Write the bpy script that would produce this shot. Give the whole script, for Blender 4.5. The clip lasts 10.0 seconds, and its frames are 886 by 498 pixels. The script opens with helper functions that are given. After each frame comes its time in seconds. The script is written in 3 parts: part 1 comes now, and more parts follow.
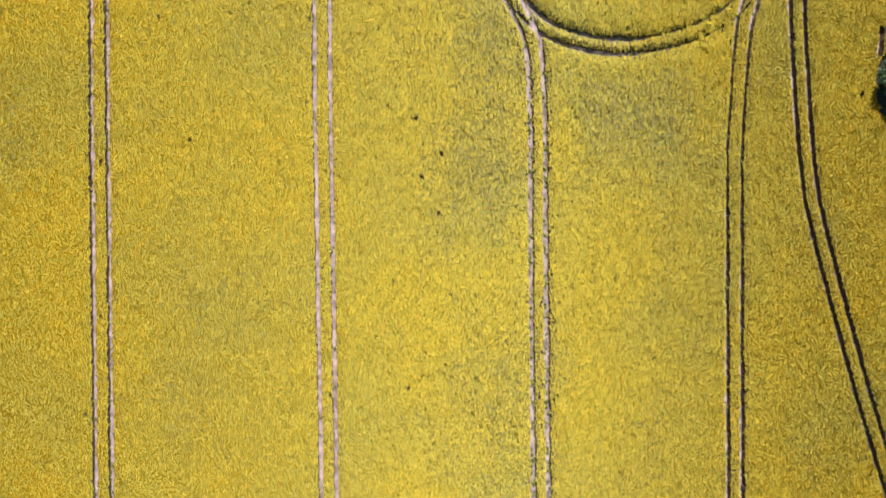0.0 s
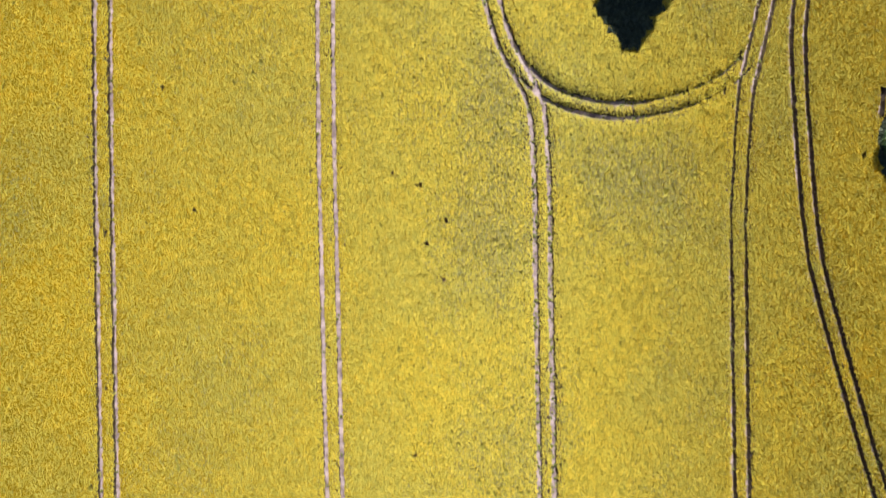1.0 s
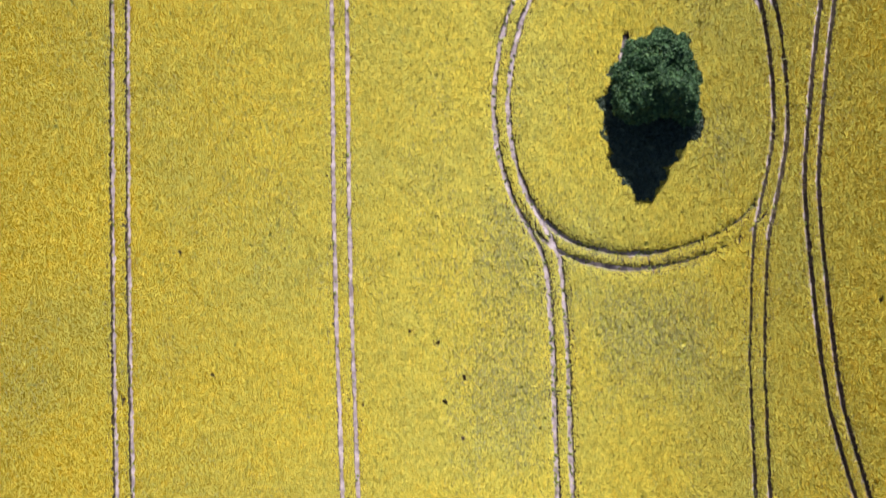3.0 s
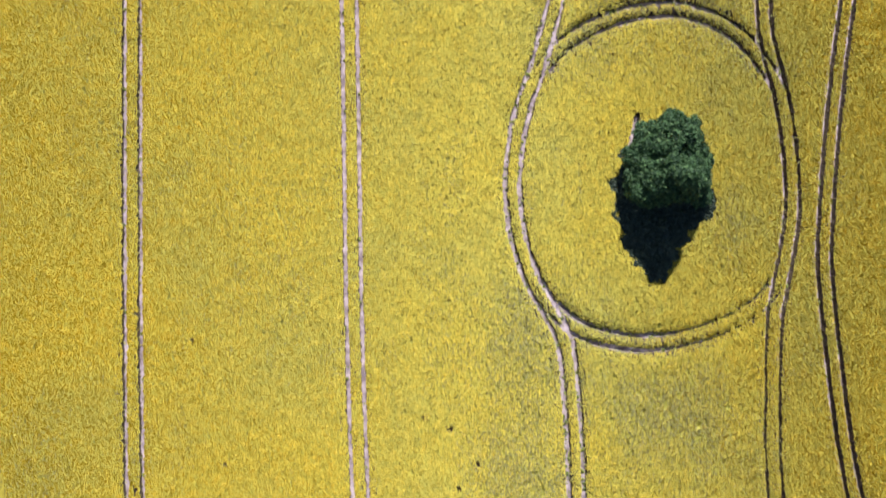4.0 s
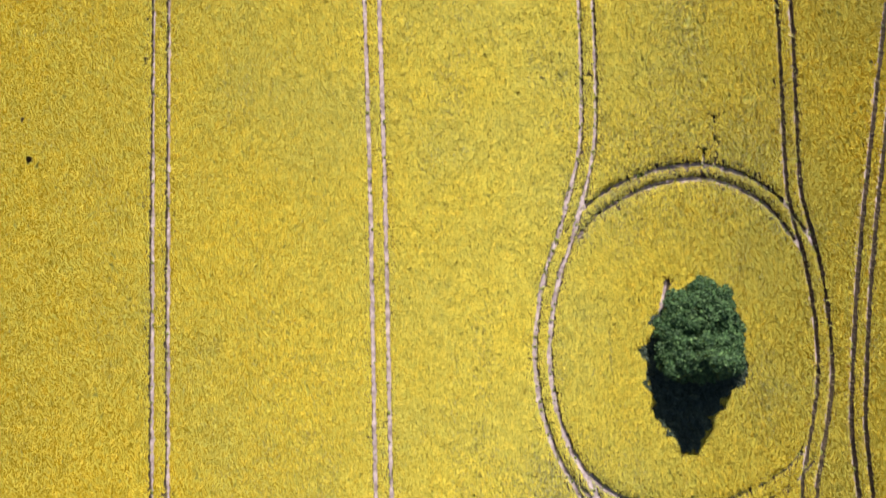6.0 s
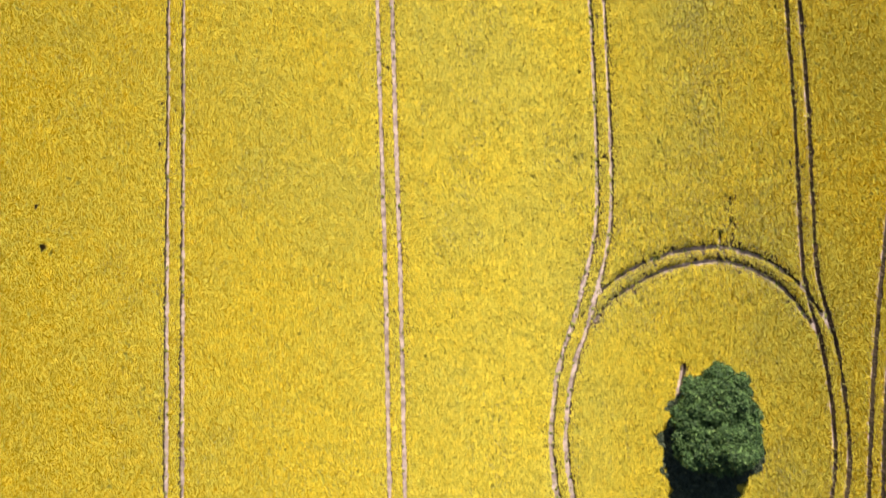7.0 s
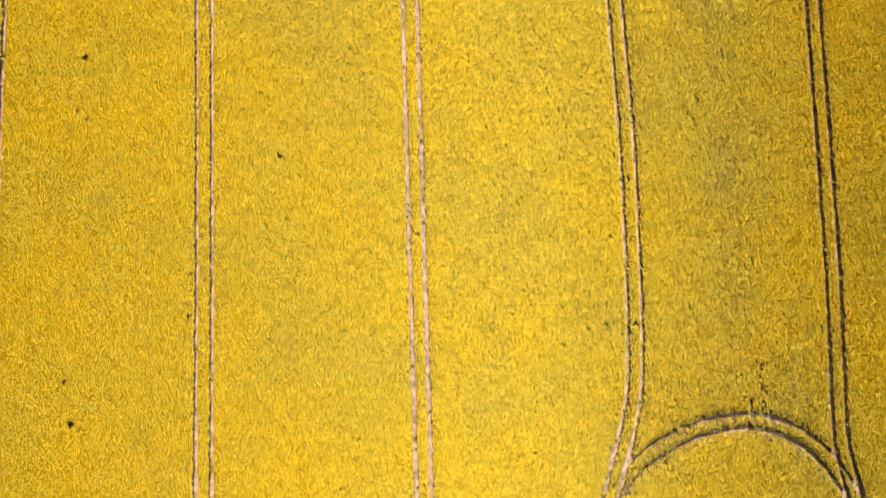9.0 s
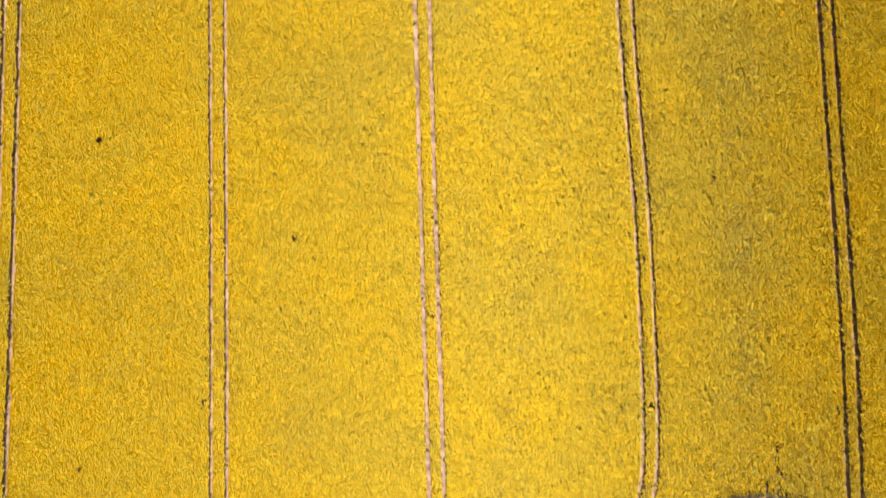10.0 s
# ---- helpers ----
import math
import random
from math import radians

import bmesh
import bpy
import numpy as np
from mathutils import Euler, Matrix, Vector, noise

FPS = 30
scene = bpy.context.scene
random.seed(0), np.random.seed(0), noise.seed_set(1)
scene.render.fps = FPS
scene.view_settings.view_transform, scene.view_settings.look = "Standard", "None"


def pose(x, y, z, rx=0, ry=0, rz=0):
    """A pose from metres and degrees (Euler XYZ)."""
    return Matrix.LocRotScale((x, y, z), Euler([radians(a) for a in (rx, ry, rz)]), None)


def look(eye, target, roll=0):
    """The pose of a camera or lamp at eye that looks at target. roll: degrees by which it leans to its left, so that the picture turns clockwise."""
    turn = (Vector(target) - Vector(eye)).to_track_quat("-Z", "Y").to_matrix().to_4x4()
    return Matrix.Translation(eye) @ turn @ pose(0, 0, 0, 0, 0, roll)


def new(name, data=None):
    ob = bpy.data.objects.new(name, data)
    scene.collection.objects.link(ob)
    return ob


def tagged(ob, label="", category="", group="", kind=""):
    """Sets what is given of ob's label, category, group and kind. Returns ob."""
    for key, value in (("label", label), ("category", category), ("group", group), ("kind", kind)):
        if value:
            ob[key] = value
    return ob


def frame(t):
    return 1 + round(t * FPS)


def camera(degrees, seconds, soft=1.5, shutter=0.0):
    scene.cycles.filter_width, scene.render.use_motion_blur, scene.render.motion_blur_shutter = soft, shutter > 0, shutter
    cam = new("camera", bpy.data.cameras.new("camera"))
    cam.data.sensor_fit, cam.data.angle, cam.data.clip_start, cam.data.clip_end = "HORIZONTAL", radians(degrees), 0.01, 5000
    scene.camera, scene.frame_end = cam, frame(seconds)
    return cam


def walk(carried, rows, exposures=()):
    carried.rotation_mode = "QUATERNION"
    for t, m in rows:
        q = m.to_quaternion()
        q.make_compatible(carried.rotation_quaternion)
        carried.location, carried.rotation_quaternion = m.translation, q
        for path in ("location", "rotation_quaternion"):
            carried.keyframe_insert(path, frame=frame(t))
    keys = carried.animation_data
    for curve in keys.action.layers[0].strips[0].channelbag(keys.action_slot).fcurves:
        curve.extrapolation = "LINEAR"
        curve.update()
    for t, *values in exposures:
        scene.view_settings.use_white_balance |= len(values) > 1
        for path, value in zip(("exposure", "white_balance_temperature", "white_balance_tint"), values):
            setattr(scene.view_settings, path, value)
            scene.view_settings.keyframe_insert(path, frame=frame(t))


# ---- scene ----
cam = camera(72.0, 10.0, soft=1.85, shutter=0.5)
PATH = [
    (0.0, 0.223, -0.847, 74.085, 0.386, -3.375, 1.007),
    (0.5, -0.338, 2.863, 74.096, 0.488, -3.542, 0.774),
    (1.0, -0.830, 6.759, 74.137, 0.722, -3.618, 0.531),
    (1.5, -1.291, 10.806, 74.195, 1.057, -3.626, 0.289),
    (2.0, -1.754, 14.981, 74.263, 1.461, -3.587, 0.054),
    (2.5, -2.243, 19.266, 74.336, 1.909, -3.518, -0.165),
    (3.0, -2.776, 23.650, 74.411, 2.377, -3.436, -0.362),
    (3.5, -3.366, 28.127, 74.490, 2.842, -3.353, -0.534),
    (4.0, -4.020, 32.694, 74.574, 3.286, -3.278, -0.677),
    (4.5, -4.740, 37.351, 74.664, 3.695, -3.221, -0.789),
    (5.0, -5.524, 42.102, 74.766, 4.053, -3.185, -0.868),
    (5.5, -6.365, 46.949, 74.882, 4.351, -3.173, -0.916),
    (6.0, -7.256, 51.895, 75.016, 4.583, -3.185, -0.934),
    (6.5, -8.183, 56.942, 75.170, 4.741, -3.218, -0.924),
    (7.0, -9.132, 62.086, 75.345, 4.826, -3.267, -0.891),
    (7.5, -10.088, 67.325, 75.540, 4.837, -3.323, -0.841),
    (8.0, -11.033, 72.648, 75.752, 4.778, -3.375, -0.779),
    (8.5, -11.951, 78.040, 75.975, 4.656, -3.411, -0.713),
    (9.0, -12.822, 83.478, 76.200, 4.478, -3.415, -0.654),
    (9.5, -13.630, 88.933, 76.413, 4.258, -3.367, -0.610),
    (10.0, -14.357, 94.366, 76.597, 4.010, -3.247, -0.593),
]
EXPOSURES = [(0.0, 0.39, 6800, 10), (2.0, 0.43, 6250, 10), (4.5, 0.46, 5950, 12), (5.7, 0.49, 6350, 10), (7.0, 0.61, 8050, 6), (8.0, 0.65, 9600, 9), (10.0, 0.54, 12100, 15)]
walk(cam, [(t, pose(*p)) for t, *p in PATH], EXPOSURES)

# ---- light: clear sky, sun from the far end of the field ----
SUN_ELEVATION, SUN_FROM = radians(38), Vector((0.015, 1.0))
world = bpy.data.worlds.new("world")
scene.world = world
world.use_nodes = True
wn = world.node_tree
sky = wn.nodes.new("ShaderNodeTexSky")
sky.sky_type, sky.sun_disc = "NISHITA", False
sky.sun_elevation, sky.sun_rotation = SUN_ELEVATION, math.atan2(SUN_FROM.x, SUN_FROM.y)
wn.links.new(sky.outputs[0], wn.nodes["Background"].inputs[0])
wn.nodes["Background"].inputs[1].default_value = 0.058
sun = new("sun", bpy.data.lights.new("sun", "SUN"))
sun.data.energy, sun.data.angle, sun.data.color = 5.0, radians(0.5), (1.0, 0.95, 0.86)
flat = SUN_FROM.normalized() * math.cos(SUN_ELEVATION)
sun.matrix_basis = look((flat.x * 200, flat.y * 200, math.sin(SUN_ELEVATION) * 200), (0, 0, 0))


# ---- materials ----
def shader(name, rough=0.8, specular=0.2):
    m = bpy.data.materials.new(name)
    m.use_nodes = True
    b = m.node_tree.nodes["Principled BSDF"]
    b.inputs["Roughness"].default_value = rough
    b.inputs["Specular IOR Level"].default_value = specular
    return m, m.node_tree, b


def node(tree, kind, **sockets):
    n = tree.nodes.new(kind)
    for key, value in sockets.items():
        n.inputs[key].default_value = value
    return n


def ramp(tree, source, stops):
    r = tree.nodes.new("ShaderNodeValToRGB")
    while len(r.color_ramp.elements) < len(stops):
        r.color_ramp.elements.new(0.5)
    for e, (at, colour) in zip(r.color_ramp.elements, stops):
        e.position, e.color = at, (*colour, 1)
    tree.links.new(source, r.inputs[0])
    return r.outputs[0]


def noise_tex(tree, scale, detail=3.0, stretch=None):
    n = node(tree, "ShaderNodeTexNoise", Scale=scale, Detail=detail)
    co = tree.nodes.new("ShaderNodeTexCoord").outputs["Object"]
    if stretch:
        mp = node(tree, "ShaderNodeMapping", Scale=stretch)
        tree.links.new(co, mp.inputs[0])
        co = mp.outputs[0]
    tree.links.new(co, n.inputs["Vector"])
    return n.outputs[0]


def mixed(tree, fac, a, b, mode="MIX"):
    m = tree.nodes.new("ShaderNodeMix")
    m.data_type, m.blend_type = "RGBA", mode
    for socket, value in ((0, fac), (6, a), (7, b)):
        if isinstance(value, (float, int)):
            m.inputs[socket].default_value = value
        elif isinstance(value, tuple):
            m.inputs[socket].default_value = (*value, 1)
        else:
            tree.links.new(value, m.inputs[socket])
    return m.outputs[2]


def bump(tree, shade, height, strength, distance):
    b = node(tree, "ShaderNodeBump", Strength=strength, Distance=distance)
    tree.links.new(height, b.inputs["Height"])
    tree.links.new(b.outputs[0], shade.inputs["Normal"])


def make_soil(name, dark, pale):
    m, tree, b = shader(name, 0.95, 0.1)
    large = ramp(tree, noise_tex(tree, 0.8, 5), [(0.36, dark), (0.64, pale)])
    grain = ramp(tree, noise_tex(tree, 9.0, 6), [(0.3, (0.62, 0.6, 0.58)), (0.7, (1.12, 1.1, 1.08))])
    tree.links.new(mixed(tree, 1.0, large, grain, "MULTIPLY"), b.inputs["Base Color"])
    bump(tree, b, noise_tex(tree, 14.0, 6), 0.7, 0.05)
    return m


def make_petals(name, stops):
    m, tree, b = shader(name, 0.8, 0.06)
    island = tree.nodes.new("ShaderNodeNewGeometry").outputs["Random Per Island"]
    tone = ramp(tree, island, stops)
    patch = ramp(tree, noise_tex(tree, 0.06, 5), [(0.36, (0.91, 0.94, 1.2)), (0.62, (1.04, 1.01, 0.93))])
    fine = ramp(tree, noise_tex(tree, 1.1, 3), [(0.3, (0.85, 0.9, 1.0)), (0.7, (1.08, 1.05, 1.0))])
    streak = ramp(tree, noise_tex(tree, 1.0, 2, (5.0, 1.5, 3.0)), [(0.32, (0.87, 0.87, 0.83)), (0.66, (1.06, 1.06, 1.06))])
    tree.links.new(mixed(tree, 1.0, mixed(tree, 1.0, mixed(tree, 1.0, tone, patch, "MULTIPLY"), fine, "MULTIPLY"), streak, "MULTIPLY"), b.inputs["Base Color"])
    return m


def make_leaves(name, stops, rough=0.6):
    m, tree, b = shader(name, rough, 0.3)
    island = tree.nodes.new("ShaderNodeNewGeometry").outputs["Random Per Island"]
    tone = ramp(tree, island, stops)
    fine = ramp(tree, noise_tex(tree, 0.9, 4), [(0.3, (0.75, 0.8, 0.85)), (0.7, (1.2, 1.15, 1.0))])
    tree.links.new(mixed(tree, 1.0, tone, fine, "MULTIPLY"), b.inputs["Base Color"])
    return m


SOIL = make_soil("dry_soil", (0.17, 0.12, 0.095), (0.30, 0.22, 0.18))
RUT_SOIL = make_soil("compacted_soil", (0.30, 0.235, 0.25), (0.68, 0.555, 0.605))
PETALS = make_petals("rape_petals", [(0.0, (0.74, 0.635, 0.10)), (0.2, (0.79, 0.67, 0.105)), (0.6, (0.83, 0.705, 0.105)), (1.0, (0.87, 0.755, 0.13))])
BUDS = make_petals("rape_buds", [(0.0, (0.34, 0.32, 0.10)), (0.5, (0.45, 0.42, 0.145)), (1.0, (0.57, 0.52, 0.19))])
SPIKES = make_petals("rape_flower_spikes", [(0.0, (0.49, 0.335, 0.015)), (0.5, (0.57, 0.39, 0.018)), (1.0, (0.66, 0.46, 0.022))])
RAPE_LEAVES = make_leaves("rape_leaves", [(0.0, (0.35, 0.325, 0.055)), (1.0, (0.48, 0.435, 0.07))])
WEEDS = make_leaves("weed_leaves", [(0.0, (0.12, 0.16, 0.04)), (1.0, (0.26, 0.28, 0.07))])
# Stems darker than the leaves, the rut walls' shade put into the colour.
STEMS_SHADED = make_leaves("rape_stems_shaded", [(0.0, (0.075, 0.055, 0.045)), (1.0, (0.15, 0.11, 0.07))], 0.85)
TREE_LEAVES = make_leaves("tree_leaves", [(0.0, (0.025, 0.055, 0.028)), (0.55, (0.06, 0.125, 0.05)), (0.85, (0.11, 0.21, 0.08)), (1.0, (0.18, 0.28, 0.12))])
# Near-black leaf colour that deepens the trees' cast shadows.
SHADOW_SCRUB = make_leaves("shadow_scrub_leaves", [(0.0, (0.03, 0.045, 0.035)), (1.0, (0.065, 0.085, 0.055))])
FAR_CROP, far_tree, far_shade = shader("rape_far", 0.85, 0.1)
far_tree.links.new(mixed(far_tree, 1.0, ramp(far_tree, noise_tex(far_tree, 3.0, 6, (1.3, 0.8, 1)), [(0.32, (0.17, 0.14, 0.03)), (0.48, (0.40, 0.315, 0.04)), (0.7, (0.53, 0.42, 0.05))]),
                         ramp(far_tree, noise_tex(far_tree, 0.05, 4), [(0.35, (0.8, 0.86, 1.1)), (0.65, (1.05, 1.0, 0.9))]), "MULTIPLY"), far_shade.inputs["Base Color"])
bump(far_tree, far_shade, noise_tex(far_tree, 4.0, 5), 0.6, 0.15)
BARK, bark_tree, bark_shade = shader("bark", 0.95, 0.1)
bark_tree.links.new(ramp(bark_tree, noise_tex(bark_tree, 3.0, 6, (4, 4, 0.7)), [(0.3, (0.07, 0.055, 0.04)), (0.7, (0.19, 0.16, 0.13))]), bark_shade.inputs["Base Color"])
bump(bark_tree, bark_shade, noise_tex(bark_tree, 6.0, 6, (4, 4, 0.7)), 0.8, 0.04)


# ---- building helpers ----
def mesh_of(name, verts, faces, material, smooth=False):
    verts, faces = np.ascontiguousarray(verts, np.float32), np.ascontiguousarray(faces, np.int32)
    n, k = faces.shape
    me = bpy.data.meshes.new(name)
    me.vertices.add(len(verts))
    me.vertices.foreach_set("co", verts.ravel())
    me.loops.add(n * k)
    me.loops.foreach_set("vertex_index", faces.ravel())
    me.polygons.add(n)
    me.polygons.foreach_set("loop_start", np.arange(0, n * k, k, dtype=np.int32))
    me.polygons.foreach_set("use_smooth", np.full(n, smooth))
    me.update(calc_edges=True)
    me.materials.append(material)
    return me


def part(name, mesh, parent, label=""):
    ob = new(name, mesh)
    ob.parent = parent
    return tagged(ob, label) if label else ob


rng = np.random.default_rng(7)
LATTICE = rng.random((256, 256)).astype(np.float32)


def field_noise(x, y, size, sx=0.0, sy=0.0):
    """Smooth value noise from 0 to 1 with cells of that size."""
    u, v = x / size + 17.3 + sx, y / size + 5.7 + sy
    i, j = np.floor(u).astype(int), np.floor(v).astype(int)
    a, b = u - i, v - j
    a, b = a * a * (3 - 2 * a), b * b * (3 - 2 * b)
    g = lambda p, q: LATTICE[p % 256, q % 256]
    return (g(i, j) * (1 - a) + g(i + 1, j) * a) * (1 - b) + (g(i, j + 1) * (1 - a) + g(i + 1, j + 1) * a) * b


def spline(points, step):
    """A smooth line through control points, sampled about every step metres."""
    p = np.array(points, float)
    p = np.vstack([2 * p[0] - p[1], p, 2 * p[-1] - p[-2]])
    out = []
    for k in range(1, len(p) - 2):
        a, b, c, d = p[k - 1:k + 3]
        n = max(2, int(np.linalg.norm(c - b) / step))
        s = np.arange(n)[:, None] / n
        out.append(0.5 * (2 * b + (c - a) * s + (2 * a - 5 * b + 4 * c - d) * s**2 + (3 * b - a - 3 * c + d) * s**3))
    return np.vstack(out + [p[-2:-1]])


# ---- tramlines: pairs of wheel ruts that cross the crop and go round the tree ----
GAUGE = 1.84
LINES = {
    "far_left": ([(-62.2, -60), (-62.7, 80), (-63.1, 131), (-63.5, 190)], "y", 0.24),
    "left": ([(-33.8, -60), (-34.6, -30), (-35.85, 8.4), (-36.4, 28), (-36.95, 58), (-37.5, 95), (-38.2, 131), (-39.3, 190)], "y", 0.24),
    "middle": ([(-7.6, -60), (-8.55, -30), (-9.75, 4), (-10.5, 28), (-10.95, 64), (-11.55, 92), (-12.36, 132), (-13.6, 190)], "y", 0.235),
    "round_left": ([(17.9, -60), (17.05, -30), (16.15, 3), (15.95, 14), (15.4, 23.3), (14.7, 26.4), (13.1, 29.7), (11.25, 33), (10.05, 36.5), (9.3, 40), (8.95, 45),
                    (9.6, 50.5), (10.6, 54.8), (12.1, 58.7), (13.6, 63.5), (15.2, 69.6), (15.75, 75), (15.9, 86), (15.6, 104), (14.25, 132), (12.5, 190)], "y", 0.285),
    "round_right": ([(41.6, -60), (41.3, -30), (40.75, 4), (40.7, 14), (41.5, 27), (42.55, 32), (44.2, 39.5), (44.6, 45), (44.3, 51), (43.6, 56.5), (42.7, 60.6), (42, 64),
                     (41.85, 69), (42.1, 85), (41.8, 110), (41.45, 132), (40.6, 190)], "y", 0.235),
    "headland": ([(72, -60), (60.0, -24.7), (55.6, -10.8), (51.6, 3), (50.4, 8.5), (49.4, 17), (48.4, 32), (48.65, 39), (50.75, 55.5), (53.9, 73), (59, 100), (66, 140), (75, 190)], "y", 0.27),
    "near_arc": ([(13.7, 29.5), (15.75, 27.6), (18.5, 26.25), (22, 25.35), (25.2, 25.05), (29.1, 25.4), (32.7, 26.25), (36.3, 27.65), (39.7, 29.6), (41.7, 31.7)], "x", 0.26),
    "far_arc": ([(13.0, 59.2), (14.5, 61.3), (17.45, 63.6), (21.5, 65.7), (25.2, 66.8), (28.9, 67.3), (31.8, 67.1), (36.15, 65.6), (39.7, 62.8), (42.1, 59.5), (43.5, 56.9)], "x", 0.24),
}
RUTS = []
for key, (points, axis, half) in LINES.items():
    mid = spline(points, 0.6)
    along = np.gradient(mid, axis=0)
    along /= np.linalg.norm(along, axis=1, keepdims=True)
    side = np.stack([along[:, 1], -along[:, 0]], 1)
    for sign in (-1, 1):
        RUTS.append((key, mid + side * sign * GAUGE / 2, axis, half))
for x, top in ((30.5, 70.3), (31.9, 74.6)):
    RUTS.append(("spur", spline([(x, 67.6), (x, 70), (x + 0.1, top)], 0.5), "y", 0.105))


def rut_clearance(x, y):
    """Metres from the nearest rut's edge; negative inside a rut."""
    best = np.full(x.shape, 50.0)
    for n, (key, line, axis, half) in enumerate(RUTS):
        s, w = (y, x) if axis == "y" else (x, y)
        ks, kw = (line[:, 1], line[:, 0]) if axis == "y" else (line[:, 0], line[:, 1])
        order = np.argsort(ks)
        ks, kw = ks[order], kw[order]
        inside = (s >= ks[0]) & (s <= ks[-1])
        slope = np.interp(s, ks, np.gradient(kw, ks))
        d = np.abs(w - np.interp(s, ks, kw)) / np.sqrt(1 + slope**2)
        rough = {"left": 0.5, "far_left": 0.5, "middle": 0.45, "headland": 0.3, "round_right": 0.7}.get(key, 0.6)
        wide = half * (1 + rough * (field_noise(x, y, 1.9, n * 3.1) - 0.5) + rough * 0.9 * (field_noise(x, y, 0.45, n * 1.7) - 0.5))
        if key == "near_arc":
            late = 29 if n % 2 == 0 else 29.6
            wide = wide * np.clip((late + 2 - x) / 4, 0.38, 1.0)
            wide = np.where((x > late) & (field_noise(x, y, 0.8, n + 0.5) < np.clip(0.07 * (x - late), 0, 0.42)), -0.3, wide)
        if key == "left":
            wide = wide * np.clip(1.0 - 0.012 * (y - 50), 0.74, 1.0)
        if key == "round_left":
            wide = wide * np.clip(1.0 - 0.02 * (y - 66), 0.72, 1.0)
        if key == "round_right":
            wide = wide * (1 - 0.42 * np.exp(-(((y - 13) / 16) ** 2)))
        if key == "far_arc":
            wide = np.where((x < 25) & (field_noise(x, y, 0.8, n + 2.5) < 0.52 - 0.045 * (x - 14)), -0.02, wide * np.where(x < 23, 0.82, 1.0))
        if key == "spur":
            wide = np.where(field_noise(x, y, 0.9, 9.1) > 0.42, wide, -0.3)
        best = np.where(inside, np.minimum(best, d - wide), best)
    return best


def trampled(x, y, clear):
    """How much lower the crop stands beside the curved ruts."""
    near = np.exp(-np.clip(clear, 0, 9) / 0.45)
    return near * np.minimum(0.66, 0.36 + 0.12 * np.clip((20 - x) / 8, 0, 1) - 0.17 * np.clip((x - 36) / 5, 0, 1) + 0.42 * np.exp(-((np.hypot((x - 27) / 16.5, (y - 46) / 21.2) - 1) / 0.13) ** 2) * ((y < 33) | (y > 59)))


def bare_clearance(x, y):
    """Bare soil beside the trees and under the tree's crown, cut on to the cast shadow's outline."""
    out = np.full(x.shape, 50.0)
    for (ax, ay), (bx, by), r in (((24.0, 49.6), (24.9, 53.4), 0.3), ((59.3, 25.2), (59.6, 28.6), 0.3), ((26.9, 42.6), (27.1, 45.6), 4.8), ((26.6, 36.8), (26.9, 41.0), 2.7), ((26.6, 34.2), (26.6, 37.0), 1.7), ((24.4, 40.8), (24.2, 44.6), 2.6), ((30.7, 41.8), (31.4, 44.0), 2.7), ((24.6, 37.8), (23.8, 42.0), 2.1), ((28.8, 38.6), (30.2, 42.0), 2.0), ((32.9, 41.3), (33.3, 43.0), 1.2), ((61.2, 19.6), (61.4, 23.2), 2.3)):
        lx, ly = bx - ax, by - ay
        s = np.clip(((x - ax) * lx + (y - ay) * ly) / (lx * lx + ly * ly), 0, 1)
        out = np.minimum(out, np.hypot(x - ax - s * lx, y - ay - s * ly) - r * (0.7 + 0.6 * field_noise(x, y, 0.8)))
    return out


HOLES = [(-25.5, 11.9, 0.42), (-1.5, 19.0, 0.36), (0.9, 15.4, 0.42), (3.9, 4.0, 0.4), (4.2, 11.2, 0.45), (0.7, -17.0, 0.4), (-52.3, 68.9, 0.55), (-53.1, 74.0, 0.35), (-52.0, 113.2, 0.5),
         (-30.8, 109.0, 0.4), (-28.3, 101.0, 0.38), (56.9, 20.1, 0.5), (25.1, 108.7, 0.38), (-29.4, 26.5, 0.35), (-2.4, 16.8, 0.35), (1.8, 8.4, 0.4)]


def in_hole(x, y):
    """The small gaps where plants have failed."""
    out = np.zeros(x.shape, bool)
    for cx, cy, rad in HOLES:
        out |= np.hypot((x - cx) * 1.2, y - cy) < rad * (0.45 + 0.7 * field_noise(x, y, 0.3, 1.1))
    return out


